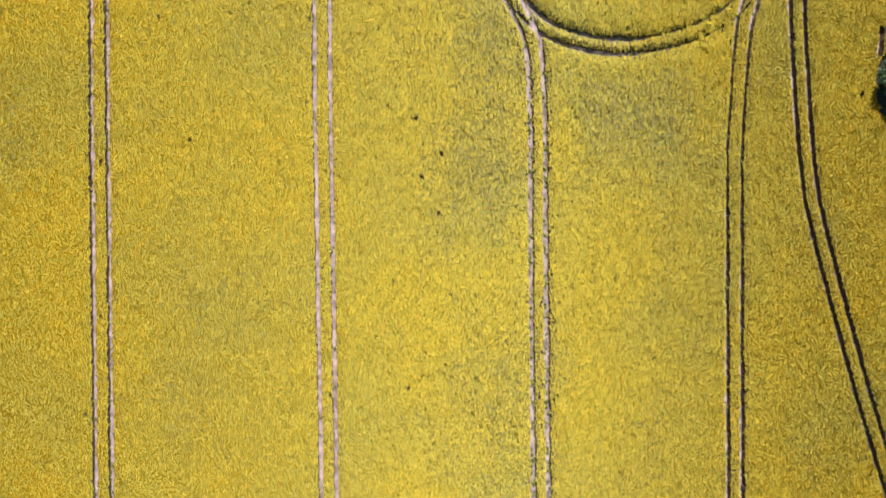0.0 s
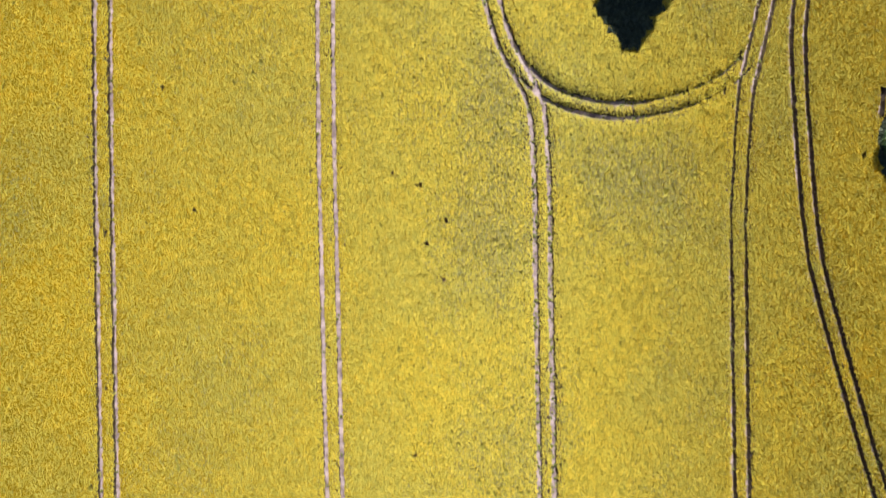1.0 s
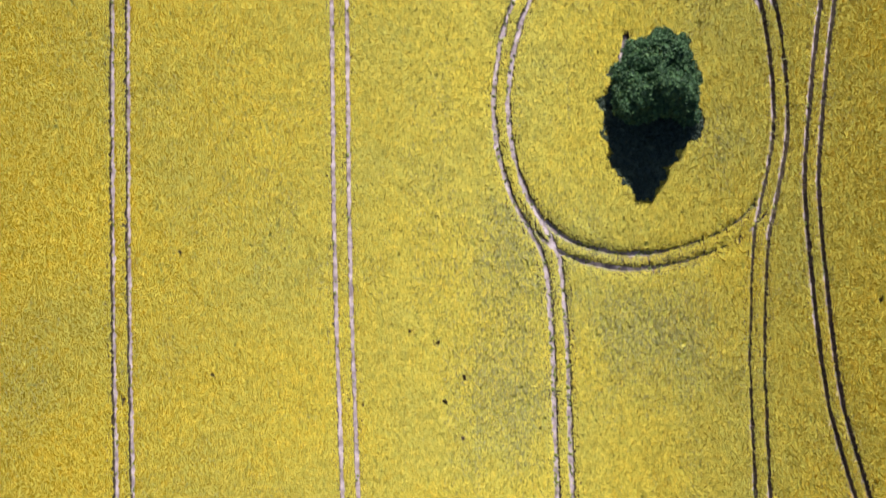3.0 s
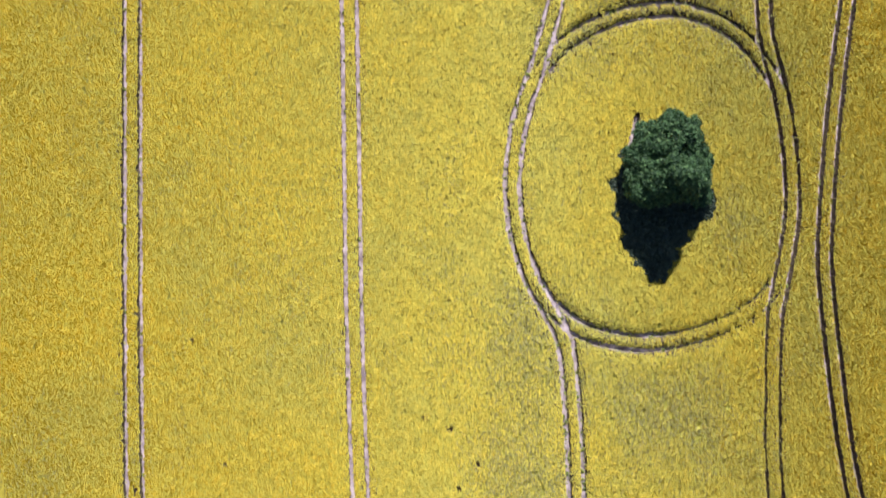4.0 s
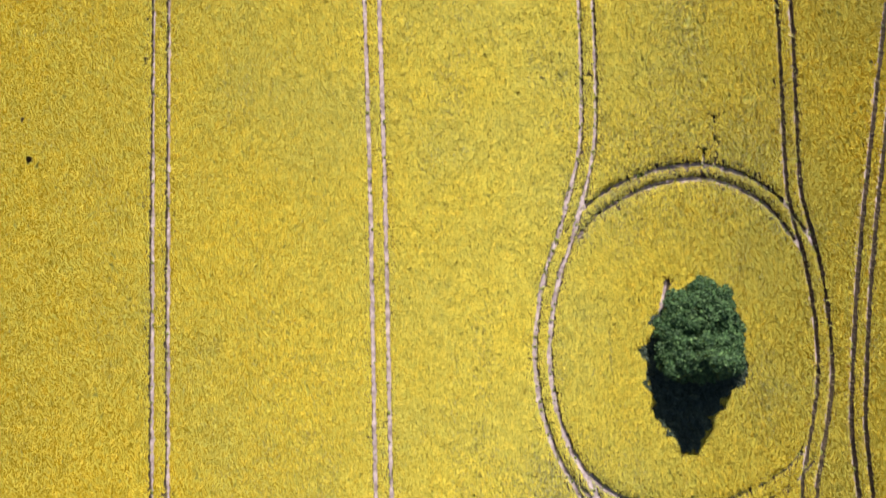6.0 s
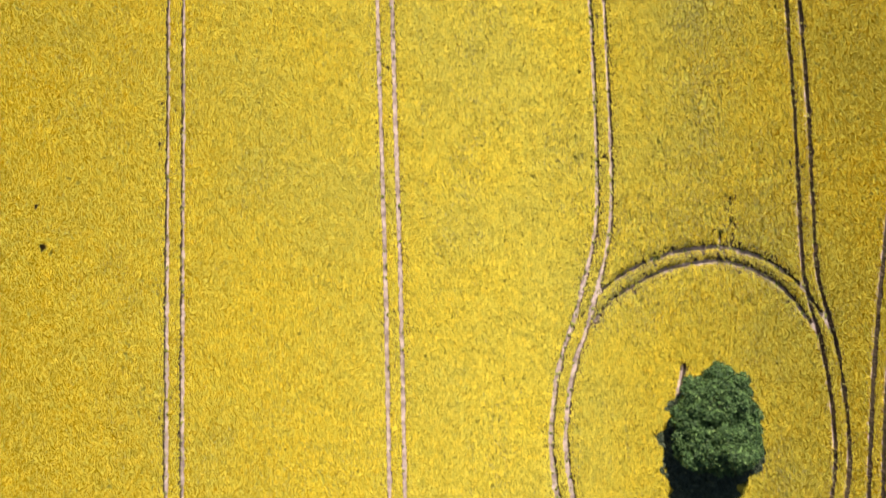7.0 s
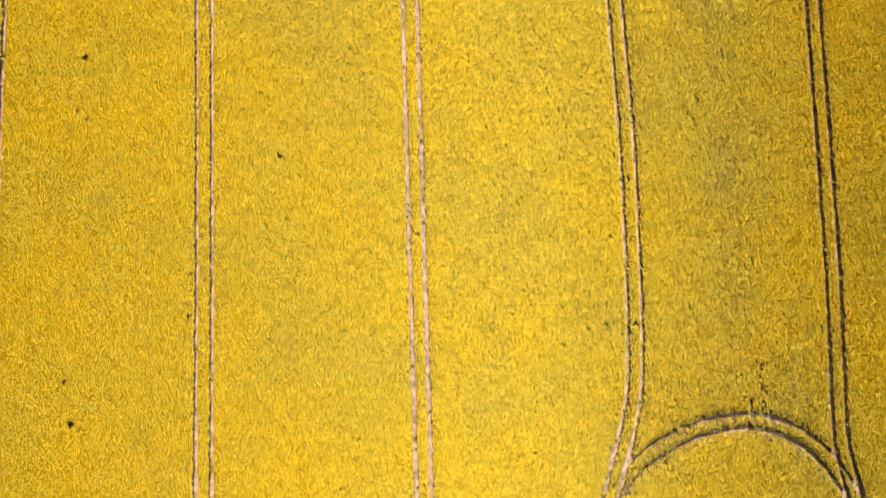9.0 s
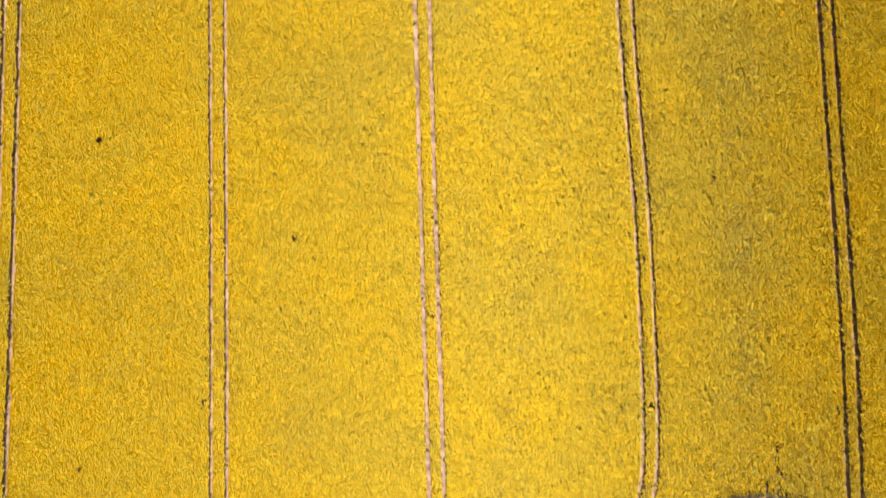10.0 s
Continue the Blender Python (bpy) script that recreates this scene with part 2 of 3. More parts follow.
def thinness(x, y):
    """0 where the crop stands thick, to 1 where it is thin and green."""
    t = np.zeros(x.shape)
    for cx, cy, rx, ry, a in ((8.8, 8, 7, 8, 0.42), (5, 11.5, 5, 5, 0.28), (10.5, 25, 4.8, 8.5, 0.62), (24, 18.5, 9, 5.5, 0.42), (31, 15, 7, 6, 0.40), (11, -20, 8, 14, 0.32), (28.8, 90, 3.5, 16, 0.26), (33, 102, 13, 34, 0.04), (17.3, 45, 0.22, 5.0, 0.45),
                              (24, 71, 9, 5, 0.34), (36, 71, 6, 7, 0.38), (21, 60.5, 5, 3.5, 0.4), (31, 64.6, 2.5, 1.5, 0.3), (36.9, 38.5, 2.5, 5, 0.35), (-24, 34, 7, 8, 0.2), (-2, 35, 6, 9, 0.2), (28.5, 108, 5, 12, 0.2),
                              (-30, 14, 6, 10, 0.16), (-23, -24, 6, 8, 0.2), (2, 102, 8, 12, 0.16), (36, 104, 5, 22, 0.1), (-49, 10, 5, 14, 0.2)):
        t += a * np.exp(-((x - cx) / rx) ** 2 - ((y - cy) / ry) ** 2)
    ring = np.hypot((x - 27) / 16.5, (y - 46) / 21.2)
    t += 0.4 * np.exp(-((ring - 1.0) / 0.05) ** 2) * ((y > 58) | (y < 27))
    return np.clip(1.25 * t + 0.3 * (field_noise(x, y, 7.0, 3.3) - 0.55) + 0.25 * (field_noise(x, y, 2.2, 8.8) - 0.5) + 0.24 * (field_noise(x, y / 14, 1.3, 6.1) - 0.5), 0, 1)


# ---- ground ----
def build_ground():
    n = 40
    g = np.linspace(-1, 1, n + 1)
    g = np.sign(g) * np.abs(g) ** 3 * 2500
    xx, yy = np.meshgrid(g, g + 50)
    idx = np.arange((n + 1) ** 2).reshape(n + 1, n + 1)
    faces = np.stack([idx[:-1, :-1], idx[:-1, 1:], idx[1:, 1:], idx[1:, :-1]], -1).reshape(-1, 4)
    ob = new("ground", mesh_of("ground", np.stack([xx, yy, 0 * xx], -1).reshape(-1, 3), faces, SOIL))
    tagged(ob, "dry pale brown soil under the rapeseed crop", "ground", kind="structure")


def build_ruts():
    """Each rut is a shallow trough of compacted soil."""
    names = {"near_arc": "faint curved tramline half overgrown with rapeseed", "far_arc": "curved tramline of bare soil round the tree", "spur": "short broken wheel marks ending in the crop",
             "headland": "deep shaded tramline along the curved headland"}
    parents = {}
    profile = [(-0.50, 0.004), (-0.27, 0.05), (-0.17, 0.012), (0.0, 0.02), (0.17, 0.012), (0.27, 0.05), (0.50, 0.004)]
    for key, line, axis, half in RUTS:
        if key not in parents:
            parents[key] = tagged(new("tramline"), names.get(key, "straight tramline of pale dry soil through rapeseed"), "tramline", "tramlines across the field", "structure")
        along = np.gradient(line, axis=0)
        along /= np.linalg.norm(along, axis=1, keepdims=True)
        side = np.stack([along[:, 1], -along[:, 0]], 1)
        lift = 0.001 * len(parents)
        rows = []
        for w, z in profile:
            p = line + side * w * half / 0.27
            rows.append(np.column_stack([p, lift + z + 0.025 * field_noise(p[:, 0], p[:, 1], 0.7)]))
        v = np.stack(rows, 1)
        m, k = v.shape[:2]
        idx = np.arange(m * k).reshape(m, k)
        faces = np.stack([idx[:-1, :-1], idx[:-1, 1:], idx[1:, 1:], idx[1:, :-1]], -1).reshape(-1, 4)
        part("wheel_rut", mesh_of("wheel_rut", v.reshape(-1, 3), faces, RUT_SOIL, True), parents[key])


def in_field(x, y, margin=0.0):
    """The part of the field that is flown over."""
    left, right = -50 - 15 * np.clip((y - 10) / 56, 0, 1), 63 - 10.5 * np.clip((y - 30) / 100, 0, 1)
    return (x > left - margin) & (x < right + margin) & (y > -35 - margin) & (y < 136 + margin)


# ---- crop ----
def foliage_sheet(step, near):
    xx, yy = np.meshgrid(np.arange(-67, 66, step), np.arange(-37, 138, step))
    xx = xx + (rng.random(xx.shape) - 0.5) * step * 0.6
    yy = yy + (rng.random(yy.shape) - 0.5) * step * 0.6
    clear = np.minimum(rut_clearance(xx, yy), bare_clearance(xx, yy))
    zz = (0.60 if near else 0.56) - trampled(xx, yy, clear) + 0.14 * rng.random(xx.shape) - 0.2 * (rng.random(xx.shape) < 0.03)
    zz = zz * np.clip((clear + 0.02) / 0.08, 0, 1) - 0.15 * (clear < -0.02)
    idx = np.arange(xx.size).reshape(xx.shape)
    faces = np.stack([idx[:-1, :-1], idx[:-1, 1:], idx[1:, 1:], idx[1:, :-1]], -1).reshape(-1, 4)
    edge = clear.ravel()[faces]
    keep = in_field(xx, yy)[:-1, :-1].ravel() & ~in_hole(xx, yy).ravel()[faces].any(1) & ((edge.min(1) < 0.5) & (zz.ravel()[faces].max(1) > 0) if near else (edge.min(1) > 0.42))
    used, back = np.unique(faces[keep], return_inverse=True)
    return np.stack([xx, yy, zz], -1).reshape(-1, 3)[used], back.reshape(-1, 4)


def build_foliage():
    """The leaves below the flowers, and the stems that show along the ruts, with shade in their colour."""
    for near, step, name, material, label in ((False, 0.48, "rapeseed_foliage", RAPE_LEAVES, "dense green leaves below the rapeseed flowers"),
                                              (True, 0.16, "rapeseed_stems_shaded", STEMS_SHADED, "bare stems of rapeseed along the wheel ruts, shade painted in")):
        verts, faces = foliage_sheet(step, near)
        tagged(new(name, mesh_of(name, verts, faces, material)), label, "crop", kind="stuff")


def tufts(x, y, z, radius, height, sides, spread):
    """Ragged little domes, one for each place."""
    n = len(x)
    a = rng.random(n)[:, None] * 6.283 + np.arange(sides) * 6.283 / sides + (rng.random((n, sides)) - 0.5) * 0.8
    r = radius[:, None] * (0.55 + 0.9 * rng.random((n, sides)))
    rim = np.stack([x[:, None] + r * np.cos(a), y[:, None] + 1.25 * r * np.sin(a), z[:, None] - height[:, None] * (0.4 + 0.9 * rng.random((n, sides)))], -1)
    top = np.stack([x + spread * (rng.random(n) - 0.5), y + spread * (rng.random(n) - 0.5), z], -1)[:, None]
    verts = np.concatenate([top, rim], 1).reshape(-1, 3)
    base = np.arange(n)[:, None, None] * (sides + 1)
    k = np.arange(sides)
    faces = base + np.stack([0 * k, k + 1, (k + 1) % sides + 1], -1)[None]
    return verts, faces.reshape(-1, 3)


def drilled_row_angle(n, spread):
    """Directions roughly along the drilled rows, combed a little by the wind."""
    return 1.60 + spread * rng.normal(size=n)


def flower_heads(x, y, z, length, width):
    """Flat ragged heads, one three-cornered sheet each, long along the rows and tipped at random."""
    n = len(x)
    a = drilled_row_angle(n, 0.22)
    ux, uy = np.cos(a), np.sin(a)
    tip = 0.014 * rng.normal(size=(n, 3))
    skew = 0.5 * rng.random(n)
    verts = np.stack([np.stack([x + length * ux, y + length * uy, z + tip[:, 0]], -1),
                      np.stack([x - 0.6 * length * ux - width * uy, y - 0.6 * length * uy + width * ux, z + tip[:, 1]], -1),
                      np.stack([x - skew * length * ux + width * uy, y - skew * length * uy - width * ux, z + tip[:, 2]], -1)], 1)
    return verts.reshape(-1, 3), np.arange(3 * n).reshape(n, 3)


def flower_spikes(x, y, z, length, height):
    """The upright flower spikes above the heads, leaning a little with the wind."""
    n = len(x)
    cross = rng.random(n) < 0.13
    length, height = np.where(cross, 0.6 * length, length), np.where(cross, 0.7 * height, height)
    a = drilled_row_angle(n, 0.11) + np.where(cross, 1.571, 0)
    ux, uy = np.cos(a), np.sin(a)
    s = rng.random(n) - 0.5
    verts = np.stack([np.stack([x - length * ux, y - length * uy, z - 0.05 + 0 * x], -1),
                      np.stack([x + length * ux, y + length * uy, z - 0.05 + 0 * x], -1),
                      np.stack([x + s * length * ux - 0.3 * height, y + s * length * uy, z + height], -1)], 1)
    return verts.reshape(-1, 3), np.arange(3 * n).reshape(n, 3)


def build_flowers():
    """Flower heads and spikes; where the crop is thin, green tops take their place."""
    step = 0.128
    xx, yy = np.meshgrid(np.arange(-70, 66, step), np.arange(-36, 138, step))
    x, y = xx.ravel(), yy.ravel()
    x, y = x + (rng.random(x.size) - 0.5) * step * 1.2, y + (rng.random(x.size) - 0.5) * step * 1.2
    keep = in_field(x, y)
    x, y = x[keep], y[keep]
    thin = thinness(x, y)
    clear = np.minimum(rut_clearance(x, y), bare_clearance(x, y))
    streak = field_noise(x + 0.1 * y, y / 3.2, 0.17, 2.2)
    clump = field_noise(x, y / 1.5, 0.9, 7.7)
    sparse = np.clip(0.45 * field_noise(x, y, 9.0, 5.5) + 0.30 * np.clip((x - 5) / 20, 0, 1) * (y > 66) + 0.5 * thin, 0, 1.0)
    fleck = field_noise(x + 0.15 * y, y / 1.7, 0.36, 1.4) * (0.55 + 0.45 * field_noise(x, y / 1.4, 1.7, 6.6))
    gaps = (fleck > 0.87 - 0.20 * sparse) | (streak > 1.01 - 0.14 * clump - 0.2 * thin) | ((field_noise(x, y / 1.8, 0.30, 2.2) > 0.96 - 0.14 * thin) & (field_noise(x, y, 11, 5.5) + 0.4 * thin > 0.45))
    overhang = 0.02 * np.exp(-(((x + 11) / 6) ** 4))
    keep = (clear > 0.03 - overhang + 0.08 * rng.random(x.size)) & (rng.random(x.size) > 0.04 + 0.12 * thin) & ~gaps & ~in_hole(x, y)
    x, y, thin, clear, streak = x[keep], y[keep], thin[keep], clear[keep], streak[keep]
    n = x.size
    z = 0.80 + 0.17 * field_noise(x, y / 1.5, 1.05) + 0.09 * field_noise(x, y / 1.6, 0.42, 3.9) - 0.06 * streak + 0.035 * rng.random(n) - 0.05 * thin - trampled(x, y, clear)
    length = 0.18 + 0.17 * rng.random(n)
    width = 0.042 + 0.03 * rng.random(n)
    height = 0.08 + 0.15 * rng.random(n)
    green = rng.random(n) < 0.006 + 0.75 * thin
    for mask, name, material, label in ((~green, "rapeseed_flowers", PETALS, "bright yellow flower heads of a rapeseed crop"), (green, "rapeseed_buds", BUDS, "grey-green unopened rapeseed tops among the flowers")):
        verts, faces = flower_heads(x[mask], y[mask], z[mask], length[mask], width[mask])
        tagged(new(name, mesh_of(name, verts, faces, material)), label, "crop", kind="stuff")
    verts, faces = flower_spikes(x, y, z, length * 0.65, height)
    tagged(new("rapeseed_flower_spikes", mesh_of("rapeseed_flower_spikes", verts, faces, SPIKES)), "upright golden flower spikes of the rapeseed crop", "crop", kind="stuff")


def build_edge_plants():
    """Leaning plants and side shoots along the ruts, which make their edges ragged."""
    xs, ys = [], []
    for key, line, axis, half in RUTS:
        along = np.gradient(line, axis=0)
        along /= np.linalg.norm(along, axis=1, keepdims=True)
        side = np.stack([along[:, 1], -along[:, 0]], 1)
        n = len(line) * (0 if key == "middle" else 3 if key in ("left", "far_left") else 8 if key in ("near_arc", "round_left") else 0 if key == "headland" else 1 if key == "round_right" else 4)
        s = rng.random(n) * (len(line) - 1)
        k = s.astype(int)
        off = (half + 0.10 * rng.normal(size=n)) * np.where(rng.random(n) < 0.5, -1, 1)
        p = line[k] + (line[np.minimum(k + 1, len(line) - 1)] - line[k]) * (s - k)[:, None] + side[k] * off[:, None]
        xs.append(p[:, 0]), ys.append(p[:, 1])
    x, y = np.concatenate(xs), np.concatenate(ys)
    clear = rut_clearance(x, y)
    keep = (clear > -0.09) & (clear < 0.10) & in_field(x, y) & (bare_clearance(x, y) > 0)
    x, y, clear = x[keep], y[keep], clear[keep]
    n = x.size
    z = (0.34 + 0.5 * rng.random(n)) * np.clip(1 + clear * 4, 0.4, 1) - 0.8 * trampled(x, y, clear)
    verts, faces = tufts(x, y, np.maximum(z, 0.12), 0.06 + 0.09 * rng.random(n), 0.05 + 0.10 * rng.random(n), 4, 0.06)
    ob = new("rapeseed_side_shoots", mesh_of("rapeseed_side_shoots", verts, faces, BUDS))
    tagged(ob, "ragged green side shoots of rapeseed along the wheel ruts", "crop", kind="stuff")


def build_outer_crop():
    """The rest of the field, round the part that is flown over, cut by the same ruts."""
    verts, faces, start, open_cells = [], [], 0, None
    for step, x0, x1, y0, y1, fine in ((2.5, -260, 262, -230, 332, False), (0.4, -72, 84, -63, 194, True)):
        xx, yy = np.meshgrid(np.arange(x0, x1, step), np.arange(y0, y1, step))
        clear = rut_clearance(xx, yy)
        zz = (0.45 + 0.4 * field_noise(xx, yy, 2.0)) * np.clip((clear + 0.1) / 0.2, 0, 1) - 0.1 * (clear < -0.1) + 0.1 * rng.random(xx.shape)
        idx = np.arange(xx.size).reshape(xx.shape)
        f = np.stack([idx[:-1, :-1], idx[:-1, 1:], idx[1:, 1:], idx[1:, :-1]], -1).reshape(-1, 4)
        c = clear.ravel()[f]
        inside = in_field(xx, yy, -0.3 if fine else -2.0).ravel()[f].any(1)
        keep = ~inside & (c.min(1) > 1.4)
        if fine:
            col, row = ((xx[:-1, :-1] + 260.2) / 2.5).astype(int).ravel(), ((yy[:-1, :-1] + 230.2) / 2.5).astype(int).ravel()
            keep = ~inside & ((c.min(1) < 4.0) | open_cells[row, col])
        else:
            open_cells = ~keep.reshape(xx.shape[0] - 1, xx.shape[1] - 1)
        f = f[keep]
        used, back = np.unique(f, return_inverse=True)
        verts.append(np.stack([xx, yy, zz], -1).reshape(-1, 3)[used])
        faces.append(back.reshape(-1, 4) + start)
        start += len(used)
    ob = new("rapeseed_field_beyond", mesh_of("rapeseed_field_beyond", np.vstack(verts), np.vstack(faces), FAR_CROP))
    tagged(ob, "yellow rapeseed crop stretching away on all sides", "crop", kind="stuff")


# ---- trees ----
def tube(points, radii, sides=8):
    p = np.array(points, float)
    d = np.gradient(p, axis=0)
    d /= np.linalg.norm(d, axis=1, keepdims=True)
    ref = np.where(np.abs(d[:, 2:3]) > 0.9, [[1.0, 0, 0]], [[0, 0, 1.0]])
    u = np.cross(d, ref)
    u /= np.linalg.norm(u, axis=1, keepdims=True)
    v = np.cross(d, u)
    a = np.arange(sides) * 6.2832 / sides
    ring = p[:, None] + np.array(radii)[:, None, None] * (np.cos(a)[None, :, None] * u[:, None] + np.sin(a)[None, :, None] * v[:, None])
    m = len(p)
    idx = np.arange(m * sides).reshape(m, sides)
    nxt = np.roll(idx, -1, 1)
    faces = np.stack([idx[:-1], nxt[:-1], nxt[1:], idx[1:]], -1).reshape(-1, 4)
    return ring.reshape(-1, 3), faces


def crown_leaves(lobes, count):
    """Leaf sprays on the skin of overlapping lobes (centre x, y, z, radii x, y, z), with gaps and an uneven outline."""
    big = np.array(lobes, float)
    lobes = []
    for l in big:
        for _ in range(int(22 * l[3:].mean())):
            d = rng.normal(size=3)
            d /= np.linalg.norm(d)
            d[2] = abs(d[2]) * (1 if rng.random() < 0.75 else -0.6)
            c = l[:3] + d * l[3:] * (0.68 + 0.2 * rng.random())
            if all((((c - o[:3]) / o[3:]) ** 2).sum() > 0.4 for o in big if o is not l):
                q = 0.35 + 0.65 * rng.random() ** 2
                lobes.append([*c, q, q * (0.8 + 0.4 * rng.random()), q * 0.85])
    lobes = np.vstack([lobes, big * [1, 1, 1, 0.86, 0.86, 0.86]])
    area = (lobes[:, 3] * lobes[:, 4] + lobes[:, 4] * lobes[:, 5] + lobes[:, 3] * lobes[:, 5])
    which = rng.choice(len(lobes), count, p=area / area.sum())
    d = rng.normal(size=(count, 3))
    d /= np.linalg.norm(d, axis=1, keepdims=True)
    L = lobes[which]
    lump = 0.82 + 0.34 * field_noise(d[:, 0] * 3 + which, d[:, 1] * 3 + d[:, 2] * 2.0, 0.7)
    depth = lump * (1 - 0.55 * rng.random(count) ** 1.6)
    p = L[:, :3] + d * L[:, 3:] * depth[:, None]
    inside = np.zeros(count, bool)
    for k, l in enumerate(lobes):
        inside |= (which != k) & ((((p - l[:3]) / l[3:]) ** 2).sum(1) < (0.5 if l[3] < 1.6 else 0.62))
    keep = ~inside & (p[:, 2] > 0.35)
    p, d, L = p[keep], d[keep], L[keep]
    n = len(p)
    normal = d / L[:, 3:] * L[:, 3:].mean(1, keepdims=True) * 0.8 + rng.normal(size=(n, 3)) * 0.75 + [0, 0, 0.25]
    normal /= np.linalg.norm(normal, axis=1, keepdims=True)
    u = np.cross(normal, rng.normal(size=(n, 3)))
    u /= np.linalg.norm(u, axis=1, keepdims=True)
    v = np.cross(normal, u)
    s = (0.09 + 0.14 * rng.random(n))[:, None]
    tip = normal * s * 0.25
    corners = np.stack([p - u * s, p + v * s * 0.55 + tip, p + u * s * 1.2, p - v * s * 0.55 + tip], 1)
    faces = np.arange(n)[:, None, None] * 4 + np.array([[0, 1, 2], [0, 2, 3]])
    return corners.reshape(-1, 3), faces.reshape(-1, 3)


def build_tree(base, lobes, count, label):
    thing = tagged(new("tree"), label, "tree", "trees in the field")
    thing.location = (*base, 0)
    lobes = [(x - base[0], y - base[1], *rest) for x, y, *rest in lobes]
    top = max(l[2] for l in lobes)
    trunk = [(0, 0, -0.2), (0.05, 0.02, 0.4), (0.1, -0.05, 1.4), (0.05, -0.1, top * 0.55), (0, -0.2, top)]
    part("trunk", mesh_of("trunk", *tube(trunk, [0.5, 0.38, 0.3, 0.2, 0.06], 10), BARK, True), thing, "grey-brown furrowed trunk")
    for x, y, z, *r in lobes:
        mid = (x * 0.45, y * 0.45, 0.9 + z * 0.35)
        part("limb", mesh_of("limb", *tube([(0.06, -0.03, 0.7), mid, (x * 0.8, y * 0.8, z * 0.8), (x, y, z + r[2] * 0.4)], [0.2, 0.14, 0.09, 0.03], 7), BARK, True), thing)
    tagged(part("crown", mesh_of("crown", *crown_leaves(lobes, count), TREE_LEAVES), thing, "dense dark green leaves"), kind="stuff")
    return thing


def build_shadow_scrub():
    """Dark scrub added round the foot of the tree as its painted shadow, where no crop stands."""
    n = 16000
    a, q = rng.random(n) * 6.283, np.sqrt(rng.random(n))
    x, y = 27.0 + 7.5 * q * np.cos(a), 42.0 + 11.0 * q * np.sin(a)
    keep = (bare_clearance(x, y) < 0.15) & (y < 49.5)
    # The smaller tree's shadow, filled with the same dark scrub.
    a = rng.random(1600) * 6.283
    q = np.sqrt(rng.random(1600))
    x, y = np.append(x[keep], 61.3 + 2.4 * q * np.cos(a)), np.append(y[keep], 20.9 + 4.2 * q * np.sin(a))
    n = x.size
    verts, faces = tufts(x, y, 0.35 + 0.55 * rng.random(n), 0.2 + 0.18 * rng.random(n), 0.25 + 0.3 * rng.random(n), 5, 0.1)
    ob = new("undergrowth", mesh_of("undergrowth", verts, faces, SHADOW_SCRUB))
    tagged(ob, "dark green scrub standing in for the trees' cast shadows", "undergrowth", kind="stuff")


def build_bare_patch(ax, ay, bx, by, r, label):
    n = 40
    a = np.arange(n) * 6.2832 / n
    lx, ly = bx - ax, by - ay
    half = math.hypot(lx, ly) / 2
    ux, uy = lx / half / 2, ly / half / 2
    q = 0.85 + 0.3 * rng.random(n)
    p, w = np.cos(a) * (half + r) * q, np.sin(a) * r * q
    rim = np.column_stack([(ax + bx) / 2 + p * ux - w * uy, (ay + by) / 2 + p * uy + w * ux, np.full(n, 0.008)])
    mid = rim * 0.55 + [(ax + bx) / 2 * 0.45, (ay + by) / 2 * 0.45, 0]
    mid[:, 2] = 0.03 + 0.03 * rng.random(n)
    top = np.array([[(ax + bx) / 2, (ay + by) / 2, 0.06]])
    k, j = np.arange(n), (np.arange(n) + 1) % n
    faces = np.vstack([np.column_stack([k, j, j + n]), np.column_stack([k, j + n, k + n]), np.column_stack([k + n, j + n, np.full(n, 2 * n)])])
    ob = new("bare_soil", mesh_of("bare_soil", np.vstack([rim, mid, top]), faces, RUT_SOIL))
    tagged(ob, label, "bare ground", kind="structure")


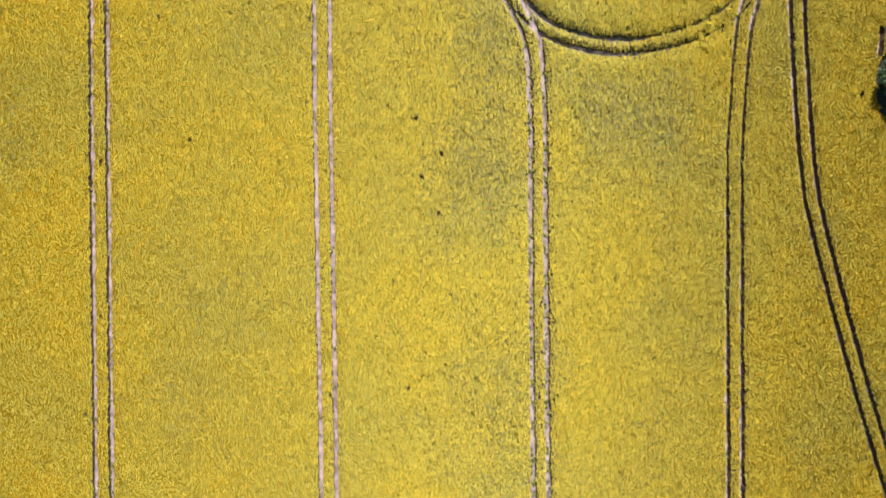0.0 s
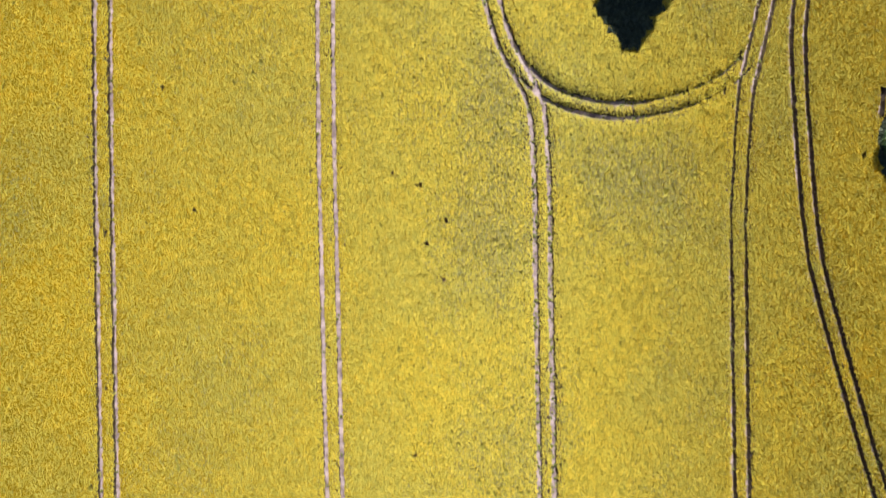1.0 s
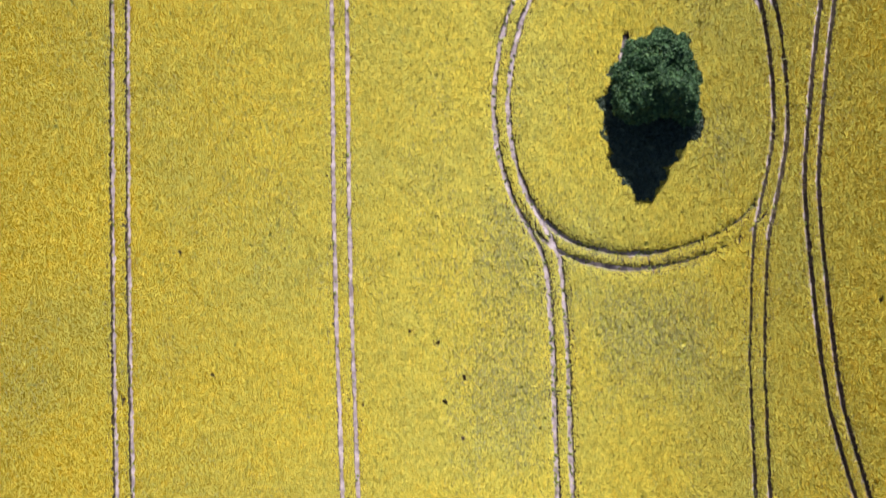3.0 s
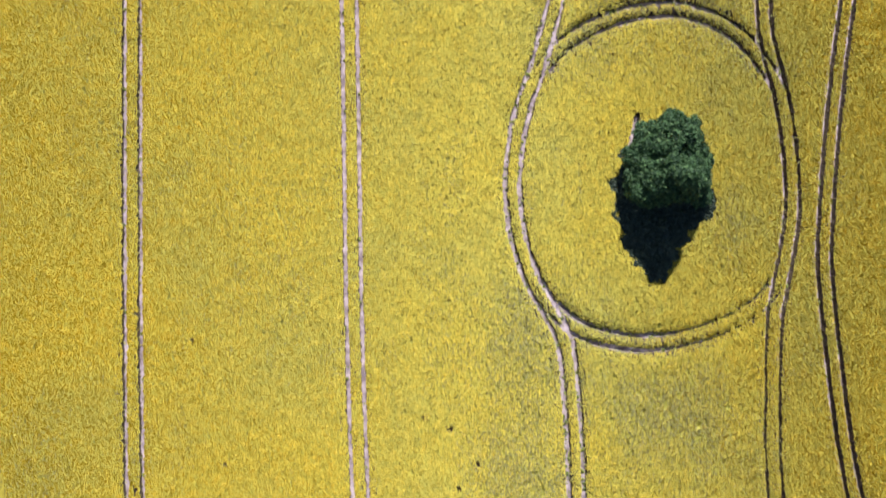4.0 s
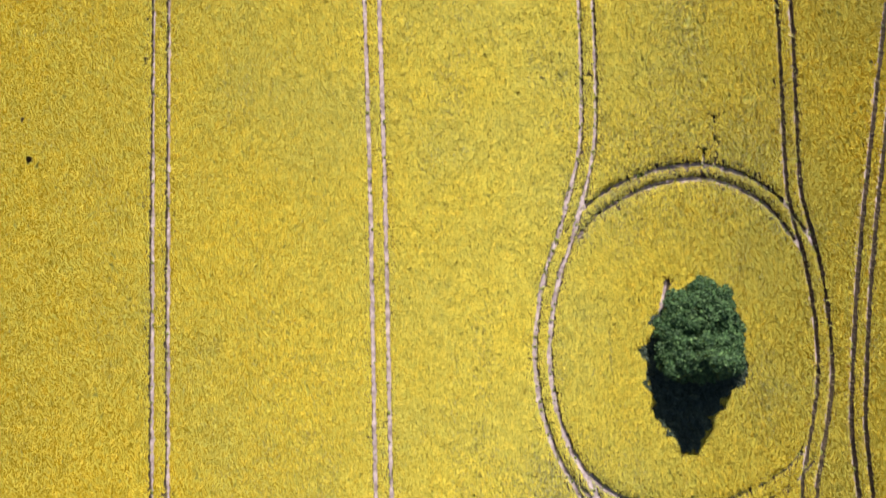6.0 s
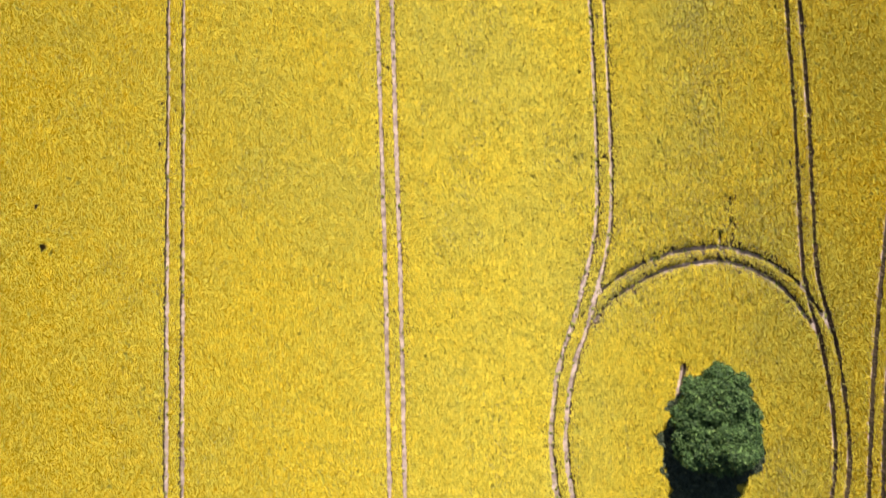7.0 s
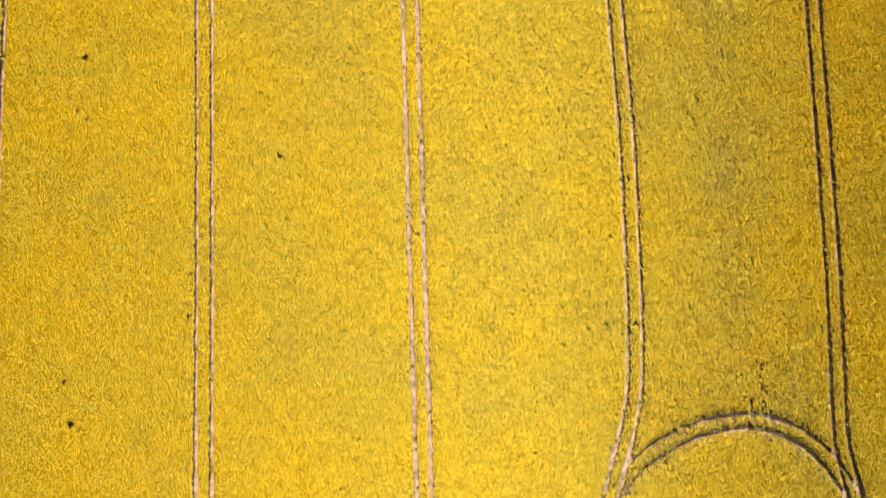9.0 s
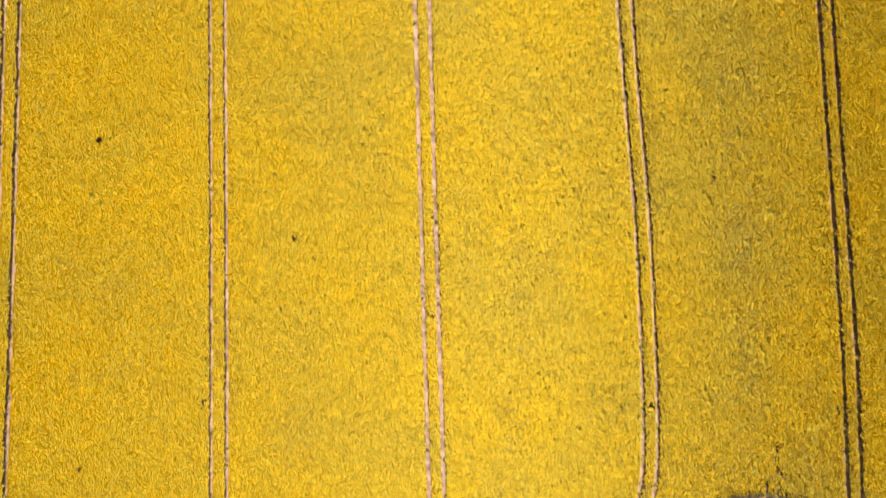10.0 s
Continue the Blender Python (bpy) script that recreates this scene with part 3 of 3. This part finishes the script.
def build_weeds():
    """Low green weeds and stray rape plants in the ruts."""
    verts, faces, start = [], [], 0
    for key, line, axis, half in RUTS:
        n = len(line) * 3
        s = rng.random(n) * (len(line) - 1)
        k = s.astype(int)
        p = line[k] + (line[np.minimum(k + 1, len(line) - 1)] - line[k]) * (s - k)[:, None] + (rng.random((n, 2)) - 0.5) * half * 1.6
        chance = (0.05 if key in ("left", "middle", "far_left") else 0.18) + 0.5 * (key == "near_arc") * (p[:, 0] > 27) + 0.45 * (key == "spur") + 0.22 * (key == "round_left") * (p[:, 1] < 20)
        p = p[(rng.random(n) < chance) & in_field(p[:, 0], p[:, 1])]
        m = len(p)
        v, f = tufts(p[:, 0], p[:, 1], 0.10 + 0.28 * rng.random(m), 0.09 + 0.13 * rng.random(m), 0.1 + 0.15 * rng.random(m), 5, 0.06)
        verts.append(v), faces.append(f + start)
        start += len(v)
    ob = new("weeds", mesh_of("weeds", np.vstack(verts), np.vstack(faces), WEEDS))
    tagged(ob, "low green weeds scattered in the wheel ruts", "weeds", kind="stuff")


build_ground()
build_ruts()
build_weeds()
build_shadow_scrub()
build_bare_patch(24.0, 49.6, 24.9, 53.4, 0.38, "pale bare soil at the edge of the tree")
build_bare_patch(59.3, 25.2, 59.6, 28.6, 0.38, "pale bare soil beside the smaller tree")
build_tree((27.0, 45.5), [(26.9, 44.6, 5.2, 3.7, 3.2, 3.7), (26.9, 44.4, 8.2, 1.5, 1.4, 1.7), (31.7, 43.8, 1.4, 1.6, 1.7, 1.3), (31.9, 47.2, 1.8, 1.6, 2.2, 1.6), (28.8, 52.0, 1.8, 1.7, 1.6, 1.6), (28.3, 52.6, 1.4, 0.9, 0.9, 1.1), (24.6, 44.4, 3.4, 2.6, 3.2, 3.0), (29.9, 45.3, 3.2, 2.6, 3.3, 3.0), (27.2, 48.8, 3.6, 3.9, 3.6, 3.0), (29.4, 50.4, 2.3, 2.9, 3.0, 2.2),
                          (26.0, 49.0, 2.3, 2.3, 2.2, 2.0), (24.4, 47.3, 2.8, 2.3, 2.2, 2.4), (25.9, 50.4, 1.9, 1.8, 1.7, 1.7), (30.3, 48.2, 2.7, 2.0, 2.4, 2.3)], 100000,
           "broad dark green tree standing alone in a ring of rapeseed")
build_tree((62.2, 22.6), [(62.3, 22.6, 3.6, 3.1, 2.9, 3.0), (60.9, 21.8, 2.2, 2.3, 2.3, 2.0), (63.8, 24.0, 2.4, 2.6, 2.4, 2.2)], 20000,
           "smaller dark green tree at the field's edge")
build_outer_crop()
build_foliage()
build_flowers()
build_edge_plants()
